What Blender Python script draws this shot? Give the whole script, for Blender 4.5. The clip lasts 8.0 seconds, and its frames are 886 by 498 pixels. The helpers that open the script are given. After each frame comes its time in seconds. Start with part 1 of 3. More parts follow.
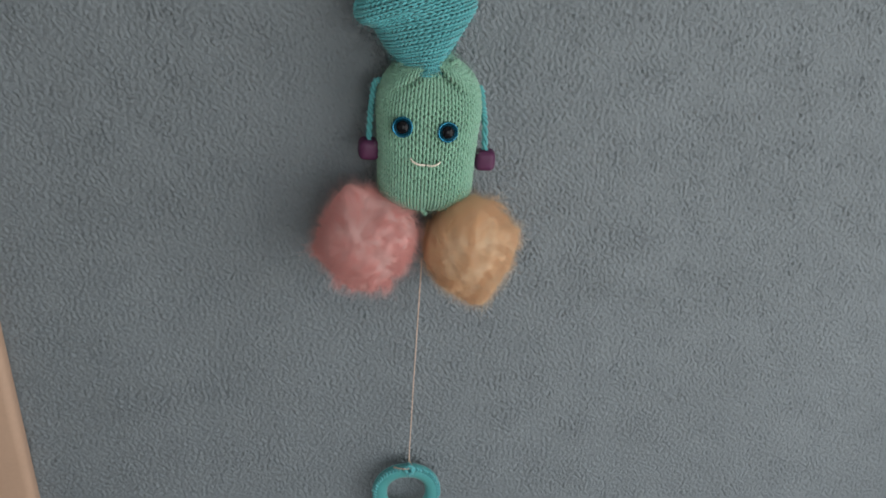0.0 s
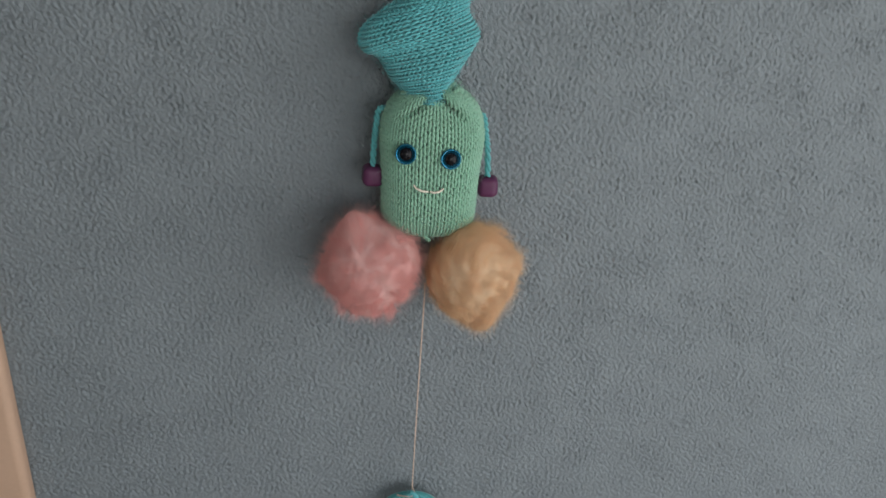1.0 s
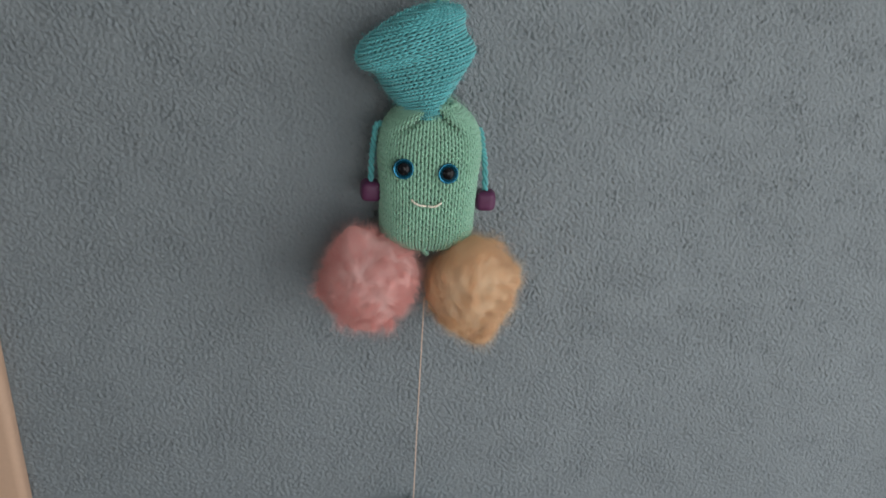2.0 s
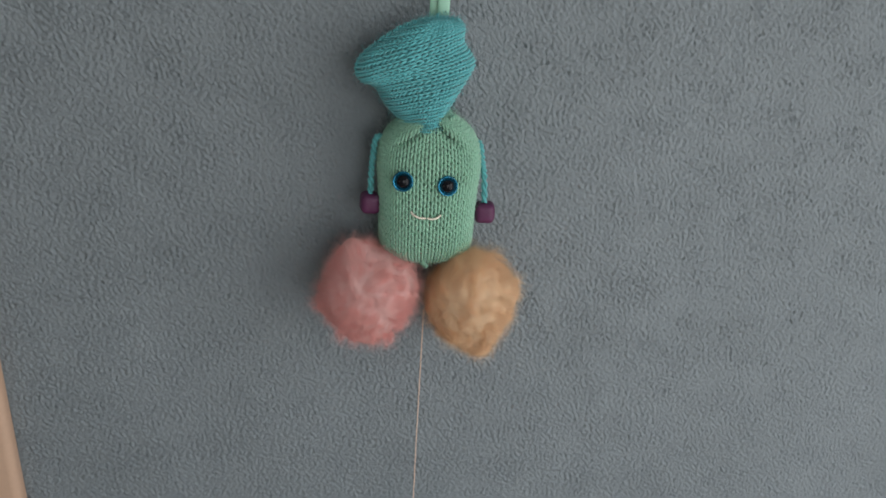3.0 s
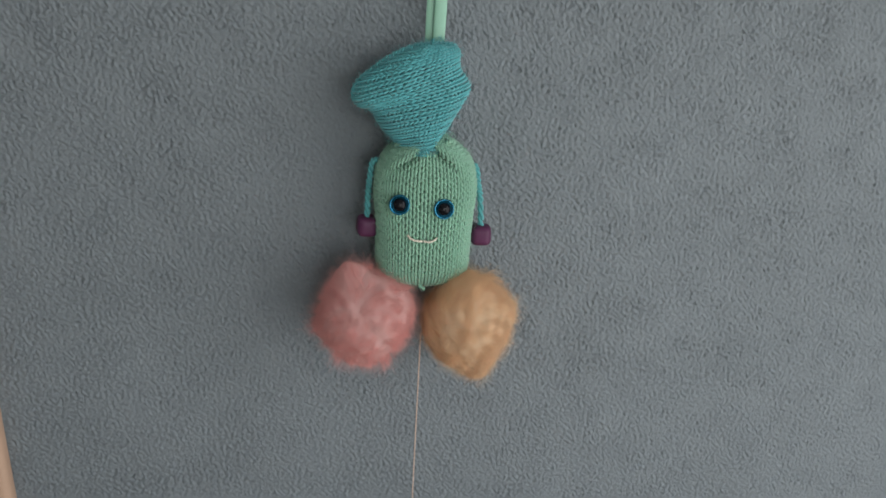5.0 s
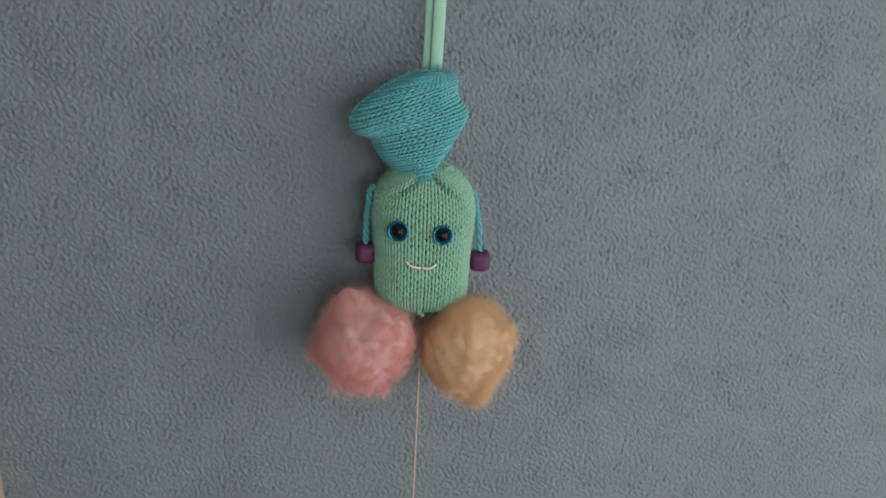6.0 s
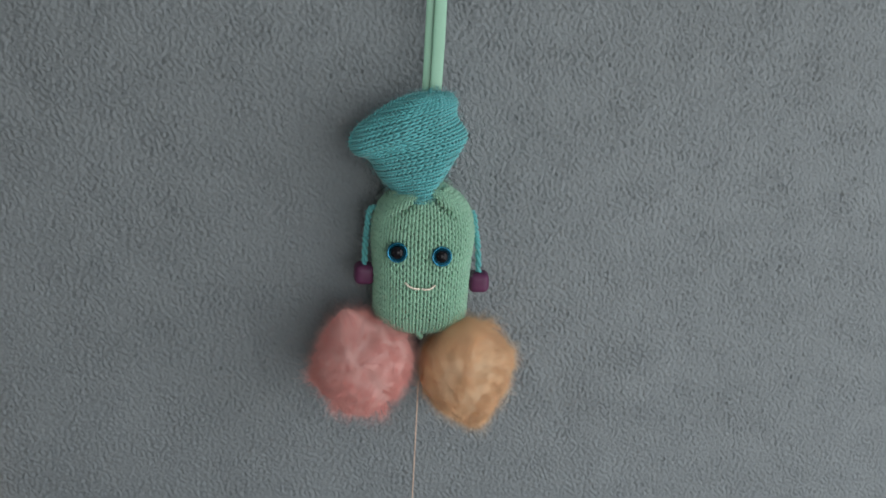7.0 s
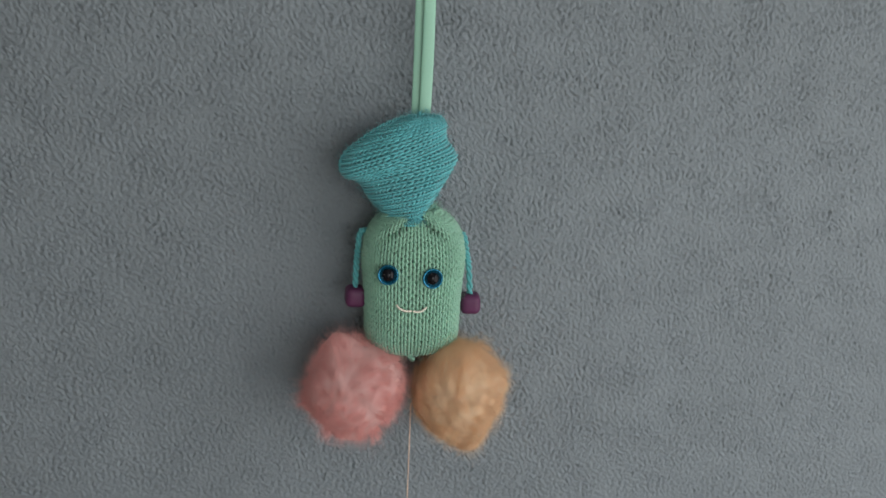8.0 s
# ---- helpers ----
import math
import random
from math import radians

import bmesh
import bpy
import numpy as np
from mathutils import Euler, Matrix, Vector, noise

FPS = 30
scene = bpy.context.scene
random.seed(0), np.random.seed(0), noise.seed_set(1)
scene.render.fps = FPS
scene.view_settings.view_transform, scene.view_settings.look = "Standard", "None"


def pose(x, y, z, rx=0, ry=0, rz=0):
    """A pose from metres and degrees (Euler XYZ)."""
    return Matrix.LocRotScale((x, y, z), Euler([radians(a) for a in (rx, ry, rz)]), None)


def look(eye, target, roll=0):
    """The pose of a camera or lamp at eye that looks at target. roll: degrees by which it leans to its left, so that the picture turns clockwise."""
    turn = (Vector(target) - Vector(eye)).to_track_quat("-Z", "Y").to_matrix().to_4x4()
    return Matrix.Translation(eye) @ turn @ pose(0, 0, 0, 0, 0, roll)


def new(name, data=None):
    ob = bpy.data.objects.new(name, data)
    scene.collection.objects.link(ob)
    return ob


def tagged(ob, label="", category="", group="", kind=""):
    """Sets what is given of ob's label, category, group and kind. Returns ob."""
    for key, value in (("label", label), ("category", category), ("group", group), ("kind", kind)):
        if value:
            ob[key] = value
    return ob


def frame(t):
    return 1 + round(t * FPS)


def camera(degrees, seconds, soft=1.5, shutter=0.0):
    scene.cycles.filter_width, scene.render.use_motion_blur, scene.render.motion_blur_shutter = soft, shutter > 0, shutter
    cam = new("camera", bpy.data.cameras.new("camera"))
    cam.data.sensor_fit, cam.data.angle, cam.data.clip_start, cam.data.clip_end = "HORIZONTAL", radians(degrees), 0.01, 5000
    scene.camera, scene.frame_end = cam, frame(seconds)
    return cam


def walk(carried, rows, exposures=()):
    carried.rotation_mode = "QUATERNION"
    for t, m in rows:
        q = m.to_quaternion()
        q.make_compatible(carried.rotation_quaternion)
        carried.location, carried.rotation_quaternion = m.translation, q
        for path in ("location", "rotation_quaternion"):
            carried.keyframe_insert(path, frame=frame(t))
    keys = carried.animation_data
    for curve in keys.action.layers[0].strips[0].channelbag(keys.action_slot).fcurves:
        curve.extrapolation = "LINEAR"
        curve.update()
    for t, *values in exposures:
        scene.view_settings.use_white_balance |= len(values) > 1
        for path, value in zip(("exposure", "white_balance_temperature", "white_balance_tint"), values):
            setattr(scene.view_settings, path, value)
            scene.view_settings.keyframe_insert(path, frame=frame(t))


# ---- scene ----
cam = camera(62.5, 8.0, soft=1.6)
PATH = [
    (0, (-0.0435, -0.5075, 0.1328), (0.1873, 1.2845, -0.7248), 4.06),
    (0.5, (-0.0428, -0.5084, 0.1342), (0.1816, 1.3023, -0.6849), 4.03),
    (1, (-0.0425, -0.5090, 0.1343), (0.1736, 1.3129, -0.6621), 3.83),
    (1.5, (-0.0410, -0.5104, 0.1338), (0.1687, 1.3207, -0.6428), 3.45),
    (2, (-0.0415, -0.5110, 0.1356), (0.1735, 1.3252, -0.6275), 3.23),
    (3.5, (-0.0412, -0.5114, 0.1369), (0.1742, 1.3387, -0.5916), 3.27),
    (4, (-0.0411, -0.5118, 0.1381), (0.1785, 1.3374, -0.5913), 3.12),
    (4.5, (-0.0403, -0.5116, 0.1392), (0.1780, 1.3430, -0.5768), 3.12),
    (6, (-0.0426, -0.5098, 0.1416), (0.1886, 1.3750, -0.4862), 2.67),
    (6.5, (-0.0427, -0.5084, 0.1431), (0.1912, 1.3828, -0.4640), 2.72),
    (7, (-0.0438, -0.5076, 0.1436), (0.1949, 1.3907, -0.4392), 2.83),
    (7.5, (-0.0424, -0.5075, 0.1431), (0.2012, 1.3979, -0.4140), 2.61),
    (8, (-0.0421, -0.5075, 0.1442), (0.2141, 1.4047, -0.3826), 2.31),
]
walk(cam, [(t, look(eye, target, roll)) for t, eye, target, roll in PATH])

# ---- world, sun, window light, added fill lamp ----
world = bpy.data.worlds.new("world")
scene.world = world
world.use_nodes = True
wn, wl = world.node_tree.nodes, world.node_tree.links
sky = wn.new("ShaderNodeTexSky")
sky.sky_type = "NISHITA"
sky.sun_disc = False
sky.sun_elevation = radians(35)
sky.sun_rotation = radians(200)
wn["Background"].inputs["Strength"].default_value = 0.08
wl.new(sky.outputs["Color"], wn["Background"].inputs["Color"])


def area_light(name, at, target, width, height, watts, colour):
    data = bpy.data.lights.new(name, "AREA")
    data.shape, data.size, data.size_y = "RECTANGLE", width, height
    data.energy, data.color = watts, colour
    ob = new(name, data)
    ob.matrix_world = look(at, target)
    return ob


# daylight of the large side window and of the small one opposite
area_light("window_daylight", (0.755, -0.81, -0.05), (0.0, -0.81, -0.05), 1.1, 1.3, 10.2, (1.0, 0.99, 0.985))
area_light("window_daylight_small", (-1.585, -1.08, 0.0), (0.0, -1.08, 0.0), 0.6, 0.7, 1.3, (1.0, 0.985, 0.965))
# frontal fill lamp, added to soften the doll's shadows and brighten mid-wall
area_light("front_fill_lamp", (0.32, -1.435, 0.12), (0.32, 0.0, 0.12), 0.7, 0.8, 4.6, (0.99, 0.99, 1.0))


# ---- materials ----
def material(name, colour, rough=0.8, metallic=0.0, vary=0.12, coarse=60.0, fine=600.0, bump=0.3, bump_scale=900.0,
             relief=0.0004, sheen=0.0, coat=0.0, island=0.0, tint=None):
    m = bpy.data.materials.new(name)
    m.use_nodes = True
    n, l = m.node_tree.nodes, m.node_tree.links
    b = n["Principled BSDF"]
    b.inputs["Roughness"].default_value = rough
    b.inputs["Metallic"].default_value = metallic
    b.inputs["Sheen Weight"].default_value = sheen
    b.inputs["Sheen Roughness"].default_value = 0.5
    b.inputs["Coat Weight"].default_value = coat
    b.inputs["Coat Roughness"].default_value = 0.04
    place = n.new("ShaderNodeTexCoord")
    value = None
    for scale, share in ((coarse, 0.6), (fine, 0.4)):
        tex = n.new("ShaderNodeTexNoise")
        tex.inputs["Scale"].default_value = scale
        tex.inputs["Detail"].default_value = 4.0
        l.new(place.outputs["Object"], tex.inputs["Vector"])
        mul = n.new("ShaderNodeMath")
        mul.operation = "MULTIPLY_ADD"
        mul.inputs[1].default_value = share
        l.new(tex.outputs["Fac"], mul.inputs[0])
        if value is None:
            mul.inputs[2].default_value = 0.0
        else:
            l.new(value, mul.inputs[2])
        value = mul.outputs[0]
    if island:
        geo = n.new("ShaderNodeNewGeometry")
        mix = n.new("ShaderNodeMath")
        mix.operation = "MULTIPLY_ADD"
        mix.inputs[1].default_value = island
        l.new(geo.outputs["Random Per Island"], mix.inputs[0])
        l.new(value, mix.inputs[2])
        value = mix.outputs[0]
    ramp = n.new("ShaderNodeValToRGB")
    mid = 0.5 + island * 0.5
    lo = [c * (1 - vary) for c in colour]
    hi = [min(1.0, c * (1 + vary)) for c in (tint or colour)]
    ramp.color_ramp.elements[0].position = max(0.0, mid - 0.22 - island * 0.5)
    ramp.color_ramp.elements[1].position = min(1.0, mid + 0.22 + island * 0.5)
    ramp.color_ramp.elements[0].color = (*lo, 1)
    ramp.color_ramp.elements[1].color = (*hi, 1)
    l.new(value, ramp.inputs["Fac"])
    l.new(ramp.outputs["Color"], b.inputs["Base Color"])
    if bump:
        tex = n.new("ShaderNodeTexNoise")
        tex.inputs["Scale"].default_value = bump_scale
        tex.inputs["Detail"].default_value = 3.0
        l.new(place.outputs["Object"], tex.inputs["Vector"])
        bp = n.new("ShaderNodeBump")
        bp.inputs["Strength"].default_value = bump
        bp.inputs["Distance"].default_value = relief
        l.new(tex.outputs["Fac"], bp.inputs["Height"])
        l.new(bp.outputs["Normal"], b.inputs["Normal"])
    return m


M_WALL = material("blue_grey_textured_paint", (0.262, 0.300, 0.318), 0.7, vary=0.08, coarse=9, fine=350, bump=0.0)


def structure_paint_relief(m):
    """Fine relief of rolled structure paint: slanting dabs with small sharp pits between them."""
    n, l = m.node_tree.nodes, m.node_tree.links
    place = n.new("ShaderNodeTexCoord")
    total = None
    for turn, scale, stretch, rough, low, high, share in ((36, 430, 0.40, 0.62, 0.32, 0.66, 0.8), (-20, 330, 0.5, 0.6, 0.33, 0.60, 0.3), (10, 800, 0.7, 0.7, 0.3, 0.7, 0.25)):
        spin, tex, cut, add = (n.new("ShaderNode" + k) for k in ("Mapping", "TexNoise", "MapRange", "Math"))
        spin.vector_type = "TEXTURE"
        spin.inputs["Rotation"].default_value = (0, radians(-turn), 0)
        spin.inputs["Scale"].default_value = (1, 1, 1 / stretch)
        tex.inputs["Scale"].default_value = scale
        tex.inputs["Detail"].default_value = 5.0
        tex.inputs["Roughness"].default_value = rough
        cut.interpolation_type = "SMOOTHSTEP"
        cut.inputs["From Min"].default_value, cut.inputs["From Max"].default_value = low, high
        add.operation = "MULTIPLY_ADD"
        add.inputs[1].default_value, add.inputs[2].default_value = share, 0.0
        l.new(place.outputs["Object"], spin.inputs["Vector"])
        l.new(spin.outputs["Vector"], tex.inputs["Vector"])
        l.new(tex.outputs["Fac"], cut.inputs["Value"])
        l.new(cut.outputs["Result"], add.inputs[0])
        if total is not None:
            l.new(total, add.inputs[2])
        total = add.outputs[0]
    bump = n.new("ShaderNodeBump")
    bump.inputs["Strength"].default_value = 0.8
    bump.inputs["Distance"].default_value = 0.0013
    l.new(total, bump.inputs["Height"])
    l.new(bump.outputs["Normal"], n["Principled BSDF"].inputs["Normal"])


structure_paint_relief(M_WALL)
M_PLAIN = material("white_wall_paint", (0.72, 0.72, 0.71), 0.85, vary=0.05, coarse=3, fine=60, bump=0.2, bump_scale=200)
# unseen floor, its tone lifted to bounce more fill
M_FLOOR = material("oak_floor", (0.42, 0.32, 0.22), 0.55, vary=0.2, coarse=4, fine=40, bump=0.2, bump_scale=80)
M_WOOD = material("peach_painted_wood", (0.56, 0.375, 0.265), 0.45, vary=0.06, coarse=20, fine=300, bump=0.1, bump_scale=300)
M_GREEN = material("mint_green_wool", (0.250, 0.480, 0.345), 0.9, vary=0.14, coarse=70, fine=1500, bump=0.6, bump_scale=2500, sheen=0.35)
M_TEAL = material("teal_wool", (0.105, 0.44, 0.465), 0.9, vary=0.16, coarse=70, fine=1500, bump=0.6, bump_scale=2500, sheen=0.35)
M_CORD = material("dull_teal_yarn", (0.10, 0.40, 0.41), 0.9, vary=0.16, coarse=70, fine=1500, bump=0.6, bump_scale=2500, sheen=0.2)
M_CREAM = material("cream_yarn", (0.80, 0.73, 0.61), 0.85, vary=0.08, coarse=90, fine=1500, bump=0.5, bump_scale=2500, sheen=0.2)
M_PEACH = material("peach_string", (0.68, 0.53, 0.43), 0.8, vary=0.10, coarse=90, fine=1500, bump=0.5, bump_scale=2500)
M_PURPLE = material("purple_wood_bead", (0.095, 0.020, 0.070), 0.55, vary=0.2, coarse=110, fine=900, bump=0.25, bump_scale=600)
M_PINK = material("pink_fur", (1.0, 0.52, 0.48), 0.75, vary=0.05, coarse=130, fine=500, bump=0, sheen=0.2, island=0.6, tint=(1.0, 0.62, 0.58))
M_BEIGE = material("beige_fur", (1.0, 0.70, 0.43), 0.75, vary=0.05, coarse=130, fine=500, bump=0, sheen=0.2, island=0.6, tint=(1.0, 0.76, 0.52))
for fur in (M_PINK, M_BEIGE):
    n, l = fur.node_tree.nodes, fur.node_tree.links
    thin, mix = n.new("ShaderNodeBsdfTranslucent"), n.new("ShaderNodeMixShader")
    mix.inputs["Fac"].default_value = 0.5
    l.new(n["Color Ramp"].outputs["Color"], thin.inputs["Color"])
    l.new(n["Principled BSDF"].outputs["BSDF"], mix.inputs[1])
    l.new(thin.outputs["BSDF"], mix.inputs[2])
    l.new(mix.outputs["Shader"], n["Material Output"].inputs["Surface"])
# metallic so that the dished iris shows the crescents of a clear eye
M_IRIS = material("blue_crescent_metal", (0.010, 0.16, 0.27), 0.22, metallic=0.75, vary=0.25, coarse=300, fine=1500, bump=0, coat=0.35)
M_PUPIL = material("black_gloss", (0.006, 0.006, 0.008), 0.15, vary=0.0, bump=0)
M_PUPIL.node_tree.nodes["Principled BSDF"].inputs["Specular IOR Level"].default_value = 0.2
M_RIBBON = material("mint_satin", (0.30, 0.57, 0.42), 0.42, vary=0.06, coarse=50, fine=900, bump=0.3, bump_scale=1600, sheen=0.2)
M_RING = material("teal_satin_cover", (0.065, 0.345, 0.345), 0.6, vary=0.12, coarse=70, fine=1200, bump=0.4, bump_scale=1800, sheen=0.3)


# ---- mesh helpers ----
def mesh_of(name, pieces, smooth=True):
    """One mesh out of (vertices, faces, material) pieces; all faces of a piece have as many corners."""
    mats, verts, loops, starts, totals, index = [], [], [], [], [], []
    base, loop = 0, 0
    for v, f, mat in pieces:
        v, f = np.asarray(v, np.float32).reshape(-1, 3), np.asarray(f, np.int32)
        if mat not in mats:
            mats.append(mat)
        verts.append(v)
        loops.append((f + base).ravel())
        starts.append(loop + np.arange(len(f), dtype=np.int32) * f.shape[1])
        totals.append(np.full(len(f), f.shape[1], np.int32))
        index.append(np.full(len(f), mats.index(mat), np.int32))
        base += len(v)
        loop += f.size
    data = bpy.data.meshes.new(name)
    verts, loops = np.concatenate(verts), np.concatenate(loops)
    starts, totals, index = np.concatenate(starts), np.concatenate(totals), np.concatenate(index)
    data.vertices.add(len(verts))
    data.vertices.foreach_set("co", verts.ravel())
    data.loops.add(len(loops))
    data.loops.foreach_set("vertex_index", loops)
    data.polygons.add(len(starts))
    data.polygons.foreach_set("loop_start", starts)
    data.polygons.foreach_set("loop_total", totals)
    for m in mats:
        data.materials.append(m)
    data.polygons.foreach_set("material_index", index)
    data.polygons.foreach_set("use_smooth", np.full(len(starts), smooth))
    data.update()
    data.validate()
    return data


def part(name, pieces, parent=None, label="", smooth=True):
    ob = new(name, mesh_of(name, pieces, smooth))
    if parent is not None:
        ob.parent = parent
    if label:
        tagged(ob, label=label)
    return ob


def bevelled_box(lo, hi, mat, bevel=0.0, segments=3):
    bm = bmesh.new()
    bmesh.ops.create_cube(bm, size=1.0)
    lo, hi = Vector(lo), Vector(hi)
    for v in bm.verts:
        v.co = Vector([(lo[i] + hi[i]) / 2 + v.co[i] * (hi[i] - lo[i]) for i in range(3)])
    if bevel:
        bmesh.ops.bevel(bm, geom=bm.edges[:], offset=bevel, segments=segments, affect="EDGES", profile=0.5)
    bmesh.ops.triangulate(bm, faces=bm.faces[:])
    bm.verts.index_update()
    v = np.array([p.co[:] for p in bm.verts])
    f = np.array([[p.index for p in q.verts] for q in bm.faces])
    bm.free()
    return v, f, mat


def sheet(rows, cols, wrap=False):
    """Faces of a grid of rows x cols points; wrap: the last column joins the first."""
    i = np.arange(rows - 1)[:, None] * cols
    j = np.arange(cols if wrap else cols - 1)[None, :]
    k = (j + 1) % cols
    return np.stack([i + j, i + k, i + cols + k, i + cols + j], -1).reshape(-1, 4)


def tubes(paths, radius, mat, sides=6, ref=None, flat=1.0):
    """Tubes along paths [M, N, 3], with radii that broadcast to [M, N]; ref: a vector across each path."""
    p = np.asarray(paths, float)
    if p.ndim == 2:
        p = p[None]
    m, n, _ = p.shape
    r = np.broadcast_to(np.asarray(radius, float), (m, n))
    tan = np.gradient(p, axis=1)
    tan /= np.linalg.norm(tan, axis=2, keepdims=True) + 1e-12
    ref = np.array([0.31, -0.9, 0.27]) if ref is None else np.asarray(ref, float)
    ref = np.broadcast_to(ref, p.shape)
    a = np.cross(tan, ref)
    a /= np.linalg.norm(a, axis=2, keepdims=True) + 1e-12
    b = np.cross(a, tan)
    ang = np.arange(sides) * 2 * np.pi / sides
    v = p[:, :, None] + r[:, :, None, None] * (np.cos(ang)[None, None, :, None] * a[:, :, None]
                                               + flat * np.sin(ang)[None, None, :, None] * b[:, :, None])
    f = sheet(n, sides, True)
    f = (f[None] + (np.arange(m) * n * sides)[:, None, None]).reshape(-1, 4)
    return v.reshape(-1, 3), f, mat


def glide(keys, t):
    """A smooth curve through evenly spaced key values [K, D], at t in 0..1."""
    k = np.asarray(keys, float)
    if k.ndim == 1:
        k = k[:, None]
    x = np.clip(np.asarray(t, float), 0, 1) * (len(k) - 1)
    i = np.clip(np.floor(x).astype(int), 0, len(k) - 2)
    f = (x - i)[..., None]
    g = lambda j: k[np.clip(j, 0, len(k) - 1)]
    p0, p1, p2, p3 = g(i - 1), g(i), g(i + 1), g(i + 2)
    return 0.5 * (2 * p1 + (p2 - p0) * f + (2 * p0 - 5 * p1 + 4 * p2 - p3) * f ** 2 + (3 * p1 - p0 - 3 * p2 + p3) * f ** 3)


def twisted(path, radius, turns, mat, plies=2):
    """A cord of twisted plies along a path [N, 3]."""
    p = np.asarray(path, float)
    t = np.linspace(0, 1, len(p))
    tan = np.gradient(p, axis=0)
    tan /= np.linalg.norm(tan, axis=1, keepdims=True)
    a = np.cross(tan, np.array([0.2, -0.95, 0.13]))
    a /= np.linalg.norm(a, axis=1, keepdims=True)
    b = np.cross(a, tan)
    out = []
    for k in range(plies):
        w = 2 * np.pi * (turns * t + k / plies)
        out.append(p + radius * 0.62 * (np.cos(w)[:, None] * a + np.sin(w)[:, None] * b))
    return tubes(np.array(out), radius * 0.68, mat, 6, ref=np.array([0.9, 0.1, 0.4]))


# ---- the room ----
FLOOR, CEIL = -1.35, 1.15
WEST, EAST, SOUTH = -1.60, 0.77, -1.45
X0, X1, Z0, Z1 = -0.355, 0.50, -0.39, 0.20


def stucco(nx, nz, step, seed):
    """Relief of rolled structure paint: slanting dabs with sharp little pits, rougher in some patches, in metres."""
    rng = np.random.RandomState(seed)
    fx, fz = np.meshgrid(np.fft.fftfreq(nx, step), np.fft.fftfreq(nz, step))

    def band(across, along, turn, width):
        """Noise of dabs that are across x along metres large; turn: degrees by which their tops lean to the left."""
        c, s = math.cos(radians(turn)), math.sin(radians(turn))
        q = np.hypot((fx * c + fz * s) * across, (fz * c - fx * s) * along)
        h = np.real(np.fft.ifft2(np.fft.fft2(rng.standard_normal((nz, nx))) * np.exp(-((np.log(q + 1e-6)) / width) ** 2)))
        return h / h.std()

    body = 0.75 * band(0.0029, 0.0072, 36, 0.65) + 0.32 * band(0.0042, 0.0085, 22, 0.8) + 0.3 * band(0.0031, 0.0058, -22, 0.7)
    grain = band(0.0025, 0.0040, 28, 0.5)
    broad = band(0.05, 0.05, 0.0, 0.6)
    rough = np.clip(1 + 0.16 * band(0.06, 0.06, 0.0, 0.7), 0.6, 1.4)
    pits = np.clip(band(0.0034, 0.0070, 36, 0.5) - 1.0, 0, 1.6) + np.clip(band(0.0032, 0.0058, -30, 0.5) - 1.3, 0, 1.6)
    h = rough * (0.48 * body - 0.35 * pits + 0.16 * grain) + 0.10 * broad
    return 0.00112 * h


def build_wall_north():
    step = 0.00095
    nx, nz = int(round((X1 - X0) / step)) + 1, int(round((Z1 - Z0) / step)) + 1
    x, z = np.linspace(X0, X1, nx), np.linspace(Z0, Z1, nz)
    gx, gz = np.meshgrid(x, z)
    h = stucco(nx, nz, step, 5)
    # a short smooth scratch
    near = np.full(gx.shape, 9.0)
    for (ax, az), (bx, bz) in (((-0.237, -0.2005), (-0.227, -0.2055)), ((-0.227, -0.2055), (-0.218, -0.2155))):
        t = np.clip(((gx - ax) * (bx - ax) + (gz - az) * (bz - az)) / ((bx - ax) ** 2 + (bz - az) ** 2), 0, 1)
        near = np.minimum(near, np.hypot(gx - ax - t * (bx - ax), gz - az - t * (bz - az)))
    mark = np.exp(-(near / 0.0016) ** 2)
    h = h * (1 - 0.85 * mark) + 0.0003 * mark
    edge = np.minimum(np.minimum(gx - X0, X1 - gx), np.minimum(gz - Z0, Z1 - gz))
    h *= np.clip(edge / 0.01, 0, 1)
    v = np.stack([gx, -h, gz], -1).reshape(-1, 3)
    pieces = [(v, sheet(nz, nx), M_WALL)]
    # the rest of the wall round that stretch, and its thickness
    o = np.array([(WEST, 0, FLOOR), (EAST, 0, FLOOR), (EAST, 0, CEIL), (WEST, 0, CEIL), (X0, 0, Z0), (X1, 0, Z0), (X1, 0, Z1), (X0, 0, Z1),
                  (WEST, 0.12, FLOOR), (EAST, 0.12, FLOOR), (EAST, 0.12, CEIL), (WEST, 0.12, CEIL)])
    pieces.append((o, [(0, 1, 5, 4), (1, 2, 6, 5), (2, 3, 7, 6), (3, 0, 4, 7), (9, 8, 11, 10), (0, 8, 9, 1), (1, 9, 10, 2), (2, 10, 11, 3), (3, 11, 8, 0)], M_WALL))
    return tagged(part("wall_north", pieces), "blue-grey wall with rough rolled structure paint", "wall", kind="structure")


def wall_with_window(name, x, outward, y0, y1, z0, z1, mat, label):
    """A side wall at x with a window opening through it."""
    a, b = (x, x + outward * 0.15)
    lo, hi = min(a, b), max(a, b)
    pieces = [bevelled_box((lo, SOUTH, FLOOR), (hi, y0, CEIL), mat), bevelled_box((lo, y1, FLOOR), (hi, 0.12, CEIL), mat),
              bevelled_box((lo, y0, FLOOR), (hi, y1, z0), mat), bevelled_box((lo, y0, z1), (hi, y1, CEIL), mat)]
    return tagged(part(name, pieces, smooth=False), label, "wall", kind="structure")


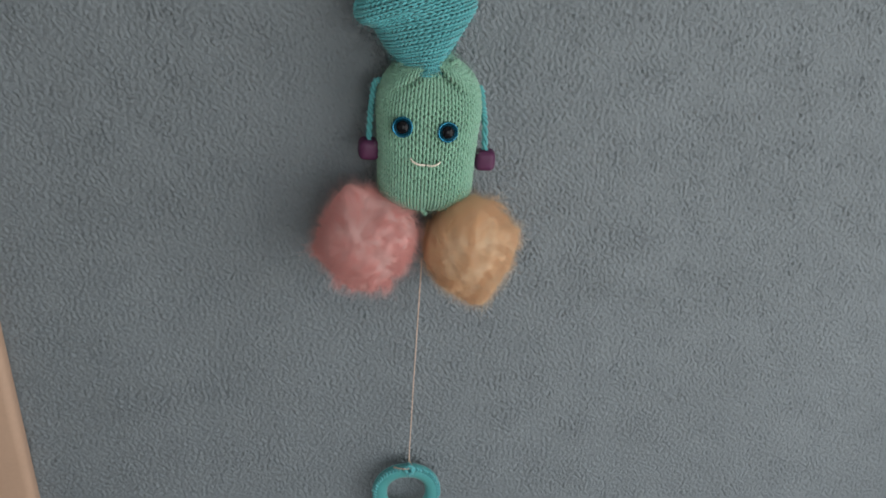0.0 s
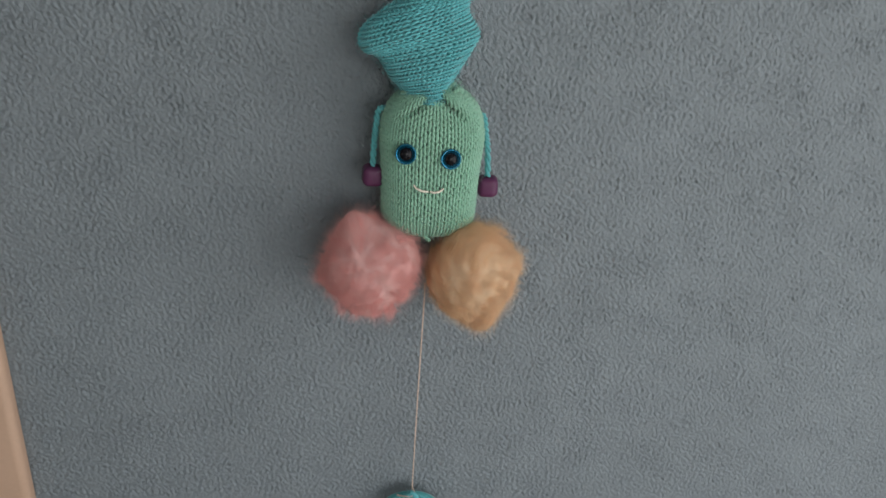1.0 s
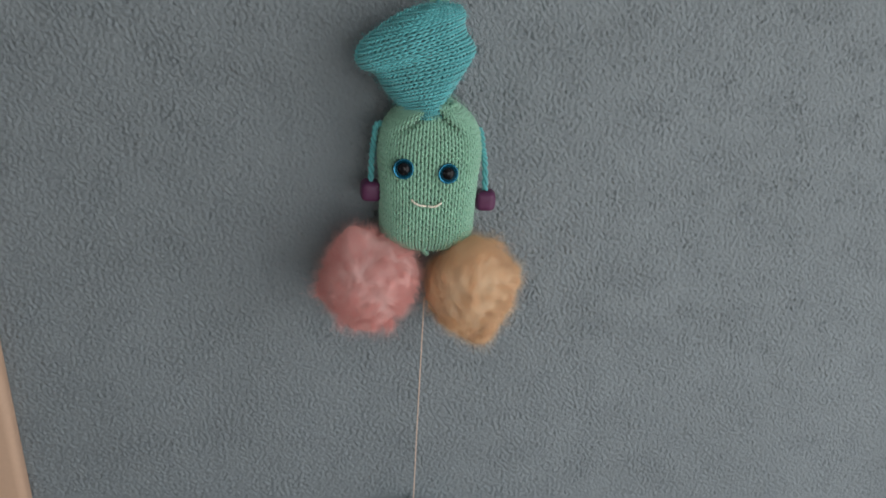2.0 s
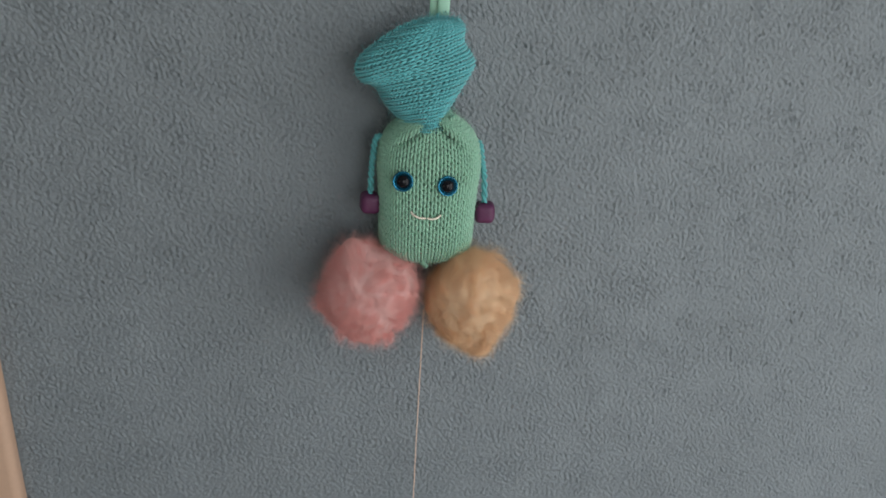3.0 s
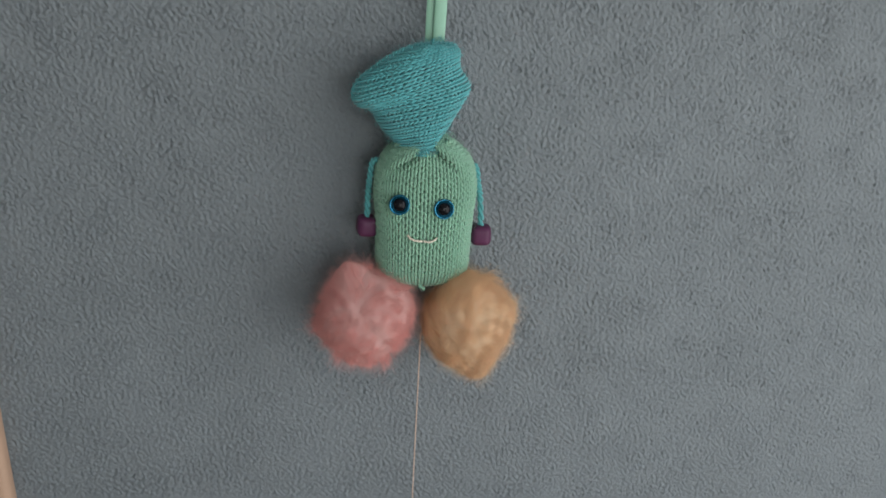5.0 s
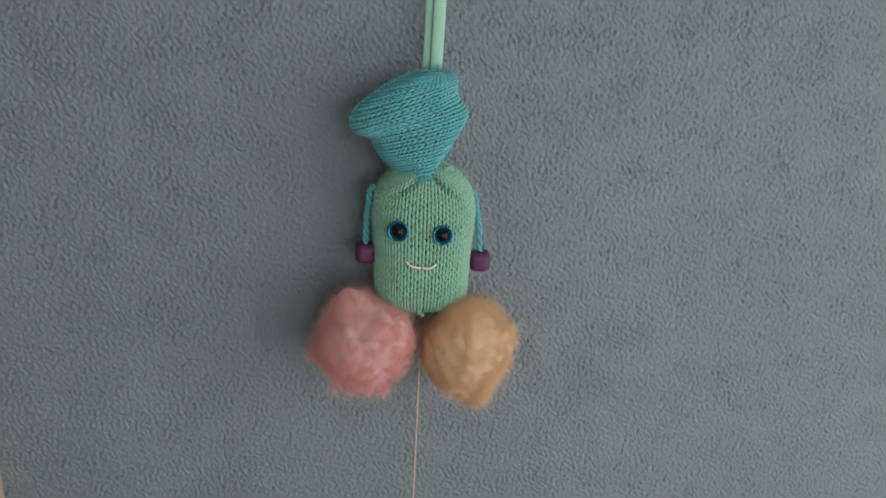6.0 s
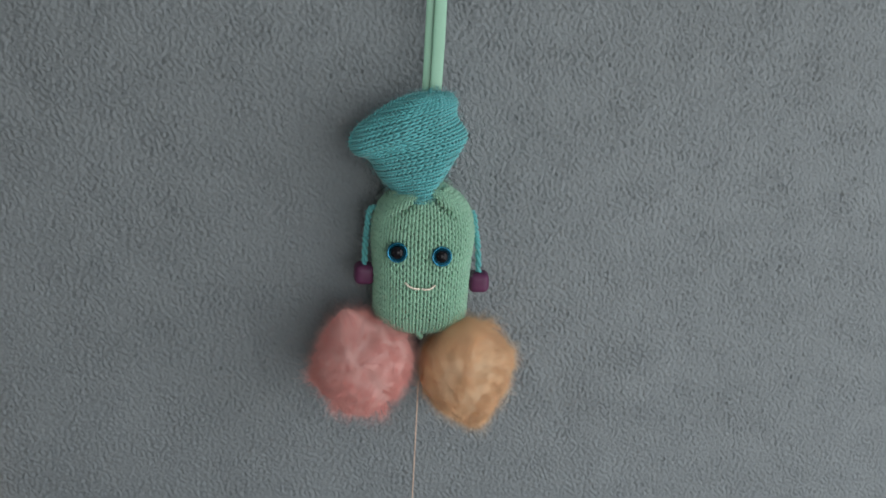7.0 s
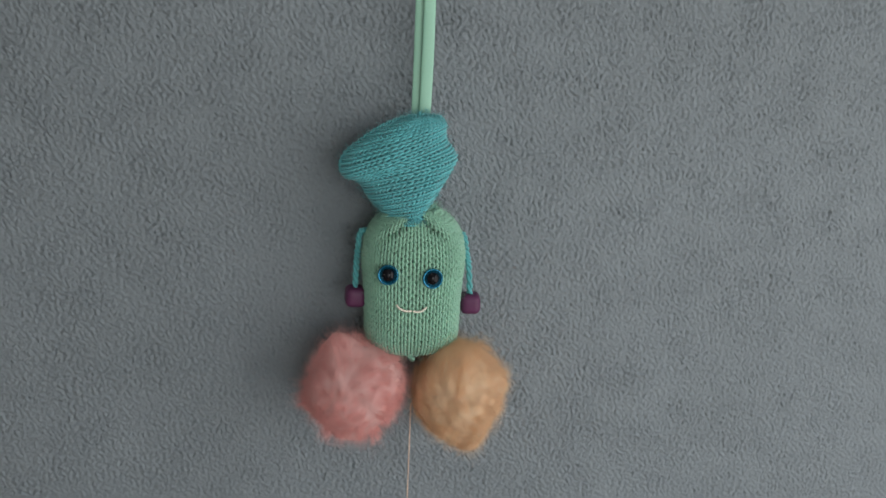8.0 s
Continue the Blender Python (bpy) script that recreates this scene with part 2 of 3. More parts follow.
# unseen walls: white ones bounce fill, the blue-grey west one keeps the left darker
wall_with_window("wall_east", EAST, 1, -1.38, -0.24, -0.73, 0.63, M_PLAIN, "unseen white wall that bounces fill light, with a lamp opening")
wall_with_window("wall_west", WEST, -1, -1.40, -0.76, -0.37, 0.37, M_WALL, "unseen blue-grey wall that holds down left fill, with a window opening")
# unseen end wall, opened only for the added frontal fill lamp
tagged(part("wall_south", [bevelled_box((WEST, SOUTH - 0.12, FLOOR), (-0.05, SOUTH, CEIL), M_PLAIN), bevelled_box((0.69, SOUTH - 0.12, FLOOR), (EAST, SOUTH, CEIL), M_PLAIN),
                           bevelled_box((-0.05, SOUTH - 0.12, FLOOR), (0.69, SOUTH, -0.30), M_PLAIN), bevelled_box((-0.05, SOUTH - 0.12, 0.54), (0.69, SOUTH, CEIL), M_PLAIN)], smooth=False),
       "unseen white wall that bounces fill light, with a lamp opening", "wall", kind="structure")
tagged(part("floor", [bevelled_box((WEST, SOUTH, FLOOR - 0.1), (EAST, 0.12, FLOOR), M_FLOOR)], smooth=False), "pale brown wooden floor of the room", "floor", kind="structure")
tagged(part("ceiling", [bevelled_box((WEST - 0.15, SOUTH - 0.12, CEIL), (EAST + 0.15, 0.12, CEIL + 0.1), M_PLAIN)], smooth=False), "plain white ceiling", "ceiling", kind="structure")
build_wall_north()
tagged(part("trim", [bevelled_box((-0.402, -0.014, FLOOR), (-0.3120, 0.0015, 0.80), M_WOOD, 0.006, 5)]), "peach painted upright wooden trim with rounded edges", "trim", kind="structure")


# ---- the knitted doll ----
MM = 0.001
BODY_X, BODY_Y = 1.9, -27.0


def body_at(u, v):
    """The doll's body: u goes round (0.25 is the front), v from the closed bottom to the neck."""
    keys = np.array([(6, 4, -61.3), (19, 13, -60.0), (28.4, 20, -56.4), (31.2, 23, -50), (31.8, 24.5, -40.5), (32, 25, -29), (32.4, 25.5, -17), (33.2, 25.5, -5),
                     (34.2, 25, 6), (33.4, 24, 16), (31, 22, 25), (26, 19.5, 32.5), (19.5, 16, 38), (13.5, 12, 42), (11, 10, 46)])
    w, d, z = np.moveaxis(glide(keys, v), -1, 0)
    c, s = np.cos(2 * np.pi * u), np.sin(2 * np.pi * u)
    x = c * w
    y = -np.sign(s) * np.clip(1 - np.abs(c) ** 2.4, 0, 1) ** (1 / 2.4) * d
    # two tucks run down from the gathered neck, with fuller fabric on their outer sides
    for side, x0, z0, x1, z1 in ((-1, -5.0, 34.5, -20.0, 23.5), (1, 9.5, 34.0, 20.0, 25.0)):
        ax, az, bx, bz = x0, z0, x1, z1
        px = x + BODY_X
        t = ((px - ax) * (bx - ax) + (z - az) * (bz - az)) / ((bx - ax) ** 2 + (bz - az) ** 2)
        tc = np.clip(t, -0.3, 1.0)
        far = np.hypot(px - ax - tc * (bx - ax), z - az - tc * (bz - az))
        above = side * ((px - ax) * (bz - az) - (z - az) * (bx - ax)) / np.hypot(bx - ax, bz - az)
        fade = np.clip(1.3 - t, 0, 1) * np.clip((s - 0.1) * 3, 0, 1) * np.exp(-(far / 10.0) ** 2)
        lip = np.clip(0.5 - above / 1.4, 0, 1)
        y = y + fade * (7.5 * np.exp(-((above - 1.0) / 1.8) ** 2) - 4.0 * lip * lip * (3 - 2 * lip))
    return np.stack([x + BODY_X, y + BODY_Y, z], -1) * MM


HAT_LEFT = [(-12, 31.5), (-17, 37), (-21.5, 41.5), (-26, 45.5), (-30, 51), (-33.5, 57), (-38.5, 61), (-44, 62), (-47, 67), (-45, 75.5), (-36, 84), (-22, 94), (-8, 100), (2, 101.6)]
HAT_RIGHT = [(8, 32.5), (10.5, 42), (14.5, 50), (19.2, 58.5), (24, 67), (27.5, 75), (25, 81), (20.5, 87), (19.5, 92.5), (20, 98), (18.5, 100.4), (14.5, 101.6), (9, 102.2), (5, 102.3)]
HAT_DEPTH = [17.5, 18.5, 19, 19.5, 20, 20.5, 20, 19.5, 18.5, 16.5, 13.5, 10, 6, 3]


def hat_at(u, v):
    """The doll's hat, a bag that opens out from the neck to a slanting upper edge."""
    l, r, d = glide(HAT_LEFT, v), glide(HAT_RIGHT, v), glide(HAT_DEPTH, v)[..., 0]
    c, s = np.cos(2 * np.pi * u), np.sin(2 * np.pi * u)
    mid, half = (l + r) / 2, (r - l) / 2
    k = np.sign(c) * np.abs(c) ** 0.9
    # upright folds at the one side
    fold = 1.3 * np.exp(-((k - 0.62) / 0.10) ** 2) - 1.0 * np.exp(-((k - 0.80) / 0.07) ** 2) + 0.8 * np.sin(5 * k + 2.5 * v)
    y = -29.0 - np.sign(s) * np.abs(s) ** 0.85 * (d + fold * np.clip(s, 0, 1))
    return np.stack([mid[..., 0] + k * half[..., 0], y, mid[..., 1] + k * half[..., 1]], -1) * MM


def knit(surface, wales, rows, mat, sideways=False, fat=0.225, tall=0.92, lean=0.17, deep=0.5, v0=0.0, v1=1.0, jitter=0.05, seed=1):
    """Rows of looped yarn over surface(u, v): the legs of each loop stand out as a V. sideways: the rows run up the surface."""
    rng = np.random.RandomState(seed)
    per = 12
    n = (wales * per) + 1
    s = np.linspace(0, wales, n)
    i = np.arange(rows)[:, None]
    along = np.broadcast_to(s + lean * np.sin(4 * np.pi * s), (rows, n))
    across = i + tall * (0.5 - 0.5 * np.cos(2 * np.pi * s))[None, :] * 1.55
    wob = rng.standard_normal((rows, wales + 1)) * jitter
    across = across + wob[:, np.minimum((s).astype(int), wales)]
    def spot(a, b):
        if sideways:
            return surface((b / rows) % 1.0, np.clip(v0 + (v1 - v0) * a / wales, 0, 1))
        return surface((a / wales) % 1.0, np.clip(v0 + (v1 - v0) * b / (rows + 0.6), 0, 1))
    e = 0.08
    p = spot(along, across)
    da = (spot(along + e, across) - spot(along - e, across)) / (2 * e)
    db = (spot(along, across + e) - spot(along, across - e)) / (2 * e)
    normal = np.cross(da, db) if sideways else np.cross(db, da)
    normal /= np.linalg.norm(normal, axis=2, keepdims=True) + 1e-12
    pitch = np.minimum(np.linalg.norm(da, axis=2), 1.35 * np.linalg.norm(db, axis=2))
    pitch = np.clip(pitch, 0.0010, 1.08 * np.median(pitch))
    lift = -np.cos(4 * np.pi * s)[None, :] * deep * 0.42
    lift = lift * pitch * fat * 2.2
    p = p + normal * lift[..., None]
    return tubes(p, pitch * fat, mat, 6, ref=normal)


def lining(surface, mat, inset=0.0022, nu=64, nv=48):
    """The closed cloth under the loops, a little inside the surface."""
    u, v = np.meshgrid(np.arange(nu) / nu, np.linspace(0, 1, nv))
    e = 0.004
    p = surface(u, v)
    n = np.cross(surface(u + e, v) - surface(u - e, v), surface(u, np.clip(v + e, 0, 1)) - surface(u, np.clip(v - e, 0, 1)))
    n /= np.linalg.norm(n, axis=2, keepdims=True) + 1e-12
    return (p + n * inset).reshape(-1, 3), sheet(nv, nu, True), mat


def dome(centre, radius, height, mat, facing, start=0.0, rings=10, sides=32):
    """A round cap on a base disc that faces along facing."""
    t = np.linspace(0, 1, rings)[:, None]
    a = np.arange(sides)[None, :] * 2 * np.pi / sides
    f = np.array(facing, float)
    f /= np.linalg.norm(f)
    ax = np.cross(f, (0, 0, 1.0))
    ax /= np.linalg.norm(ax)
    az = np.cross(ax, f)
    r = radius * np.cos(t * np.pi / 2) + 0 * a
    h = start + height * np.sin(t * np.pi / 2) + 0 * a
    v = np.array(centre) + r[..., None] * (np.cos(a)[..., None] * ax + np.sin(a)[..., None] * az) + h[..., None] * f
    return v.reshape(-1, 3), sheet(rings, sides, True), mat


def crescent_cup(centre, size, mat, facing):
    """A shallow metallic dish with a raised round rim, in which the pupil sits; shaped to imitate a clear dome's bright
    crescents.
    """
    f = np.array(facing, float)
    f /= np.linalg.norm(f)
    ax = np.cross(f, (0, 0, 1.0))
    ax /= np.linalg.norm(ax)
    az = np.cross(ax, f)
    a = np.arange(40)[None, :, None] * 2 * np.pi / 40
    r = np.array([0.90, 1.0, 1.02, 0.98, 0.91, 0.82, 0.70, 0.55, 0.1])[:, None, None] * size * MM
    h = np.array([-2.0, -0.5, 0.9, 1.7, 1.8, 1.2, 0.6, 0.2, 0.0])[:, None, None] * MM
    v = np.array(centre) + r * (np.cos(a) * ax + np.sin(a) * az) + h * f
    return v.reshape(-1, 3), sheet(9, 40, True), mat


def spun(rng, count):
    d = rng.standard_normal((count, 3))
    return d / np.linalg.norm(d, axis=1, keepdims=True)


def pompom(centre, base, bumps, mat, seed, comb, strands=24000, locks=300, flow=0.5, waves=1.6, spiky=0.05):
    """A fur ball: a lumpy core under fine tapered hairs that lie over one another in locks, with loose wisps."""
    rng = np.random.RandomState(seed)
    c = np.array(centre)
    swirls = [(spun(rng, 1)[0] * waves * (1 + k / 3), rng.random_sample() * 6.3, spun(rng, 1)[0]) for k in range(7)]

    def reach(w):
        r = np.full(w.shape[:-1], base)
        for deg, amp, wide, ahead in bumps:
            b = np.array([math.cos(radians(deg)), -ahead, math.sin(radians(deg))])
            ang = np.arccos(np.clip(w @ (b / np.linalg.norm(b)), -1, 1))
            r = r + amp * np.exp(-(ang / radians(wide)) ** 2)
        for f, ph, _ in swirls:
            r = r + 0.0003 * np.sin(w @ f * 4.5 + ph)
        return r

    def field(w):
        v = comb(w)
        for k, (f, ph, d) in enumerate(swirls):
            v = v + 0.32 * np.sin(w @ f * 2 + ph)[:, None] * d
        v = v - w * np.sum(v * w, axis=1, keepdims=True)
        size = np.linalg.norm(v, axis=1, keepdims=True)
        return v / (size + 1e-9) * np.minimum(size, 1.0)

    way = spun(rng, strands)
    way = way[way[:, 1] < 0.6]
    m = len(way)
    tuft = spun(rng, locks)
    tuft_end = tuft + flow * field(tuft)
    near = np.argmax(way @ tuft.T, axis=1)
    wisp = rng.random_sample(m) < 0.50
    lift = 0.95 + 0.07 * rng.random_sample(m) + 0.042 * rng.standard_normal(locks)[near] + np.where(wisp, 0.22 * rng.random_sample(m) ** 1.6, 0)
    lift = lift + (spiky * np.clip(rng.standard_normal(locks) - 0.6, 0, 1.6))[near]
    end = way + flow * field(way)
    end = 0.5 * end + 0.5 * tuft_end[near] + 0.035 * rng.standard_normal((m, 3))
    end = np.where(wisp[:, None], 0.55 * end + 0.45 * way + 0.10 * rng.standard_normal((m, 3)), end)
    end /= np.linalg.norm(end, axis=1, keepdims=True)
    mid = way + 0.35 * (end - way)
    mid /= np.linalg.norm(mid, axis=1, keepdims=True)
    root = way * (reach(way) * 0.84)[:, None]
    bend = mid * (reach(mid) * 1.02)[:, None]
    tip = end * (reach(end) * lift)[:, None]
    t = np.linspace(0, 1, 4)[None, :, None]
    p = (1 - t) ** 2 * root[:, None] + 2 * t * (1 - t) * bend[:, None] + t ** 2 * tip[:, None]
    p = p + 0.0005 * np.sin(t * 5 + rng.random_sample((m, 1, 1)) * 6.3) * t * spun(rng, m)[:, None]
    p = p + c
    p[..., 1] = np.where(p[..., 1] > -0.004, -0.004 + 0.05 * (p[..., 1] + 0.004), p[..., 1])
    thick = np.array([0.10, 0.11, 0.09, 0.03]) * MM
    hair = tubes(p, thick[None, :] * (0.75 + 0.5 * rng.random_sample((m, 1))) * np.where(wisp, 0.45, 0.9)[:, None], mat, 3, ref=(end + 0.25 * spun(rng, m))[:, None], flat=0.45)
    # the dense fur below the loose hairs: soft locks that overlap like feathers
    nu, nv = 220, 130
    u, v = np.meshgrid(np.arange(nu) * 2 * np.pi / nu, np.linspace(-np.pi / 2, np.pi / 2, nv))
    w = np.stack([np.cos(u) * np.cos(v), np.sin(u) * np.cos(v), np.sin(v)], -1).reshape(-1, 3)
    run = field(w)
    size = np.linalg.norm(run, axis=1, keepdims=True)
    run = run / (size + 1e-9)
    gap = w[:, None] - (tuft + 0.3 * flow * field(tuft))[None]
    down = np.sum(gap * run[:, None], axis=2)
    apart = np.sqrt(np.maximum(np.sum(gap * gap, axis=2) - down ** 2 * 0.8 * np.minimum(size, 1.0), 0))
    order = np.sort(apart, axis=1)
    lock = np.argmin(apart, axis=1)
    crest = np.clip((order[:, 1] - order[:, 0]) / 0.22, 0, 1) ** 0.7
    core = w * (reach(w) * (0.945 + 0.020 * crest + 0.006 * rng.standard_normal(locks)[lock] * crest))[:, None] + c
    core[:, 1] = np.minimum(core[:, 1], -0.005)
    return [hair, (core, sheet(nv, nu, True), mat)]


def combed_out(way):
    """Fur that stands out from a spot at the front and hangs a little."""
    hub = np.array([-0.10, -0.98, 0.22])
    return -1.1 * hub + np.array([0.05, 0.0, -0.35]) + 0.0 * way


def combed_round(way):
    """Fur that whirls about a spot at the lower front."""
    hub = np.array([-0.25, -0.95, -0.20])
    hub /= np.linalg.norm(hub)
    return 0.75 * np.cross(way, hub) - 0.45 * hub + np.array([0.1, 0, -0.2])


def bead(centre, size, mat, tilt):
    """A wooden cube bead with well-rounded edges."""
    v, f, _ = bevelled_box((-size / 2, -size / 2, -size / 2), (size / 2, size / 2, size / 2), mat, size * 0.3, 5)
    turn = np.array(Euler([radians(a) for a in tilt]).to_matrix())
    return v @ turn.T + np.array(centre), f, mat


def fuzz(surface, count, mat, seed, out=0.0026):
    """Loose fibres that stand off the wool."""
    rng = np.random.RandomState(seed)
    u, v = rng.random_sample(count), rng.random_sample(count) * 0.96 + 0.02
    e = 0.004
    p = surface(u, v)
    n = np.cross(surface(u + e, v) - surface(u - e, v), surface(u, v + e) - surface(u, v - e))
    n /= np.linalg.norm(n, axis=1, keepdims=True) + 1e-12
    t = np.linspace(0, 1, 5)[None, :, None]
    side = spun(rng, count)[:, None]
    path = p[:, None] - n[:, None] * (0.0003 + out * np.sin(t * 2.4)) + side * t * out * 1.3
    return tubes(path, np.array([0.06, 0.06, 0.05, 0.05, 0.03]) * MM, mat, 3, ref=spun(rng, count)[:, None])


def line(points, n=24):
    return glide(np.array(points) * MM, np.linspace(0, 1, n))


def build_doll():
    pieces = [lining(body_at, M_GREEN, 0.0030), knit(body_at, 42, 37, M_GREEN, fat=0.228, lean=0.185, deep=1.05, jitter=0.09, seed=3), fuzz(body_at, 3000, M_GREEN, 11)]
    pieces += [lining(hat_at, M_TEAL, 0.0036), knit(hat_at, 19, 54, M_TEAL, sideways=True, fat=0.222, lean=0.20, tall=0.86, deep=1.5, jitter=0.07, seed=4), fuzz(hat_at, 1800, M_TEAL, 12)]
    # the edge of the hat
    v = np.linspace(0.56, 1.0, 60)
    rim = np.concatenate([glide(HAT_LEFT, v), glide(HAT_RIGHT, np.linspace(0.98, 0.80, 16))])
    rim = np.stack([rim[:, 0] - 0.5, -31.5 + 0 * rim[:, 0], rim[:, 1] + 0.6], -1) * MM
    pieces.append(twisted(rim, 1.5 * MM, 26, M_TEAL))
    # yarn tied round the neck
    a = np.linspace(0, 2 * np.pi, 60)
    for z, w, d in ((36.4, 12.2, 17.4), (37.8, 13.2, 16.2)):
        ring = np.stack([-1 + w * np.cos(a), -28.5 - d * np.sin(a), z + 0.8 * np.sin(2 * a + z)], -1) * MM
        pieces.append(twisted(ring, 1.2 * MM, 16, M_TEAL))
    rng = np.random.RandomState(17)
    k = rng.random_sample((420, 1, 1)) * np.pi
    t = np.linspace(0, 1, 5)[None, :, None]
    path = np.concatenate([-1 + 12 * np.cos(k), -28.5 - 18.5 * np.sin(k), 35.5 + 0 * k], 2) * MM
    path = path + spun(rng, 420)[:, None] * (0.8 + 3.4 * t) * MM + spun(rng, 420)[:, None] * np.sin(t * 3) * 0.9 * MM
    pieces.append(tubes(path, np.array([0.08, 0.08, 0.07, 0.06, 0.03]) * MM, M_TEAL, 3, ref=spun(rng, 420)[:, None]))
    # eyes
    for x, z, tx in ((-16.6, 1.6, -0.10), (12.6, -0.8, 0.10)):
        facing = (tx, -1, 0.10)
        at = np.array([x, -53.9, z]) * MM
        pieces.append(crescent_cup(at, 6.7, M_IRIS, facing))
        pieces.append(dome(at + np.array([tx, -0.2, 0.0]) * MM, 4.5 * MM, 3.3 * MM, M_PUPIL, facing))
    # mouth
    pieces.append(tubes(line([(-10.6, -53.2, -19.6), (-8.6, -54.8, -21.4), (-5, -55.4, -22.8), (-0.8, -54.8, -23.3)]), 0.72 * MM, M_CREAM))
    pieces.append(tubes(line([(0.2, -54.8, -23.2), (3, -55.4, -23.6), (6.5, -55.2, -22.8), (9.2, -53.6, -21.2)]), 0.72 * MM, M_CREAM))
    # cord arms with wooden beads
    pieces.append(twisted(line([(-29, -26, 24), (-34, -28, 24), (-36, -29, 12), (-37, -29, 0), (-37.4, -29, -16)], 70), 1.8 * MM, 6.5, M_CORD))
    pieces.append(twisted(line([(31, -26, 22), (36, -28, 22), (38.5, -29, 10), (40.5, -29, 0), (42.2, -29, -20)], 70), 1.8 * MM, 6.5, M_CORD))
    pieces.append(bead(np.array([-37.4, -28, -21.5]) * MM, 14.2 * MM, M_PURPLE, (4, 3, 8)))
    pieces.append(bead(np.array([42.9, -28, -27.0]) * MM, 14.2 * MM, M_PURPLE, (2, -2, -6)))
    # gathered wool beside the neck
    pieces.append(twisted(line([(9, -36, 36), (13, -41, 40), (17, -40, 42), (18, -37, 39), (14, -36, 37)], 40), 1.5 * MM, 6, M_GREEN))
    pieces.append(twisted(line([(-13, -36, 35), (-16, -39, 38), (-19, -37, 38), (-18, -35, 35)], 40), 1.3 * MM, 6, M_GREEN))
    # loose fibres of the cord arms
    rng = np.random.RandomState(31)
    for top, low in (((-35, -28, 22), (-37.4, -29, -14)), ((37, -28, 20), (42.0, -29, -18))):
        k = rng.random_sample((260, 1, 1))
        t = np.linspace(0, 1, 5)[None, :, None]
        at = (np.array(top) * (1 - k) + np.array(low) * k) * MM
        path = at + spun(rng, 260)[:, None] * (1.2 + 2.2 * t) * MM + spun(rng, 260)[:, None] * np.sin(t * 3) * 1.0 * MM
        pieces.append(tubes(path, np.array([0.07, 0.07, 0.06, 0.05, 0.03]) * MM, M_TEAL, 3, ref=spun(rng, 260)[:, None]))
    # knot under the body
    pieces.append(twisted(line([(-2, -44, -57), (0, -47, -59.5), (2, -46, -61.5), (0, -43, -60)], 30), 1.5 * MM, 5, M_GREEN))
    # fur pompoms for feet
    pieces += pompom((-0.0385, -0.042, -0.0830), 0.0330, ((108, 0.010, 22, 0.1), (196, 0.005, 14, 0.1), (265, 0.006, 28, 0.1), (20, 0.003, 22, 0.1), (40, 0.007, 34, 0.8), (150, -0.001, 16, 0.1)), M_PINK, 21, combed_out, spiky=0.12)
    pieces += pompom((0.0357, -0.042, -0.0900), 0.0340, ((92, 0.006, 30, 0.1), (34, 0.003, 25, 0.1), (-30, -0.021, 21, 0.1), (-78, 0.011, 22, 0.1), (-130, -0.002, 20, 0.1), (110, 0.005, 34, 0.8)), M_BEIGE, 22, combed_round, flow=0.6)
    ob = part("knitted_doll", pieces)
    return tagged(ob, "mint green knitted doll with teal hat and fur pompom feet", "doll")


build_doll()


# ---- hanging ribbon, pull string and ring ----
def band(x, y, width, z0, z1, mat, top_x):
    """A flat satin band, gently curved across, with a small thickness."""
    nz, na = 60, 17
    z = np.linspace(z0, z1, nz)
    t = (z - z0) / (z1 - z0)
    a = np.linspace(0, 2 * np.pi, na)[:-1]
    cx = x + (top_x - x) * t + 0.5 * np.sin(t * 7)
    cs = np.stack([np.sign(np.cos(a)) * np.abs(np.cos(a)) ** 0.7 * width / 2, np.sin(a) * 0.45 + 0.4 * np.cos(a) ** 2], -1)
    v = np.stack([cx[:, None] + cs[None, :, 0] * (1 + 0.04 * np.sin(t * 9))[:, None], y + 0.8 * np.sin(t * 5)[:, None] + cs[None, :, 1], z[:, None] + 0 * cs[None, :, 0]], -1) * MM
    return v.reshape(-1, 3), sheet(nz, na - 1, True), mat


def build_ribbon():
    ob = new("hanging_ribbon")
    ob.location = (0.005, -0.022, 0.10)
    back = part("back_band", [band(-2.4, 4.0, 8.4, -8, 210, M_RIBBON, -0.2)], ob)
    front = part("front_band", [band(2.0, 1.0, 7.7, -8, 210, M_RIBBON, 5.4)], ob)
    return tagged(ob, "doubled mint green satin ribbon hanging on the wall", "ribbon")


build_ribbon()


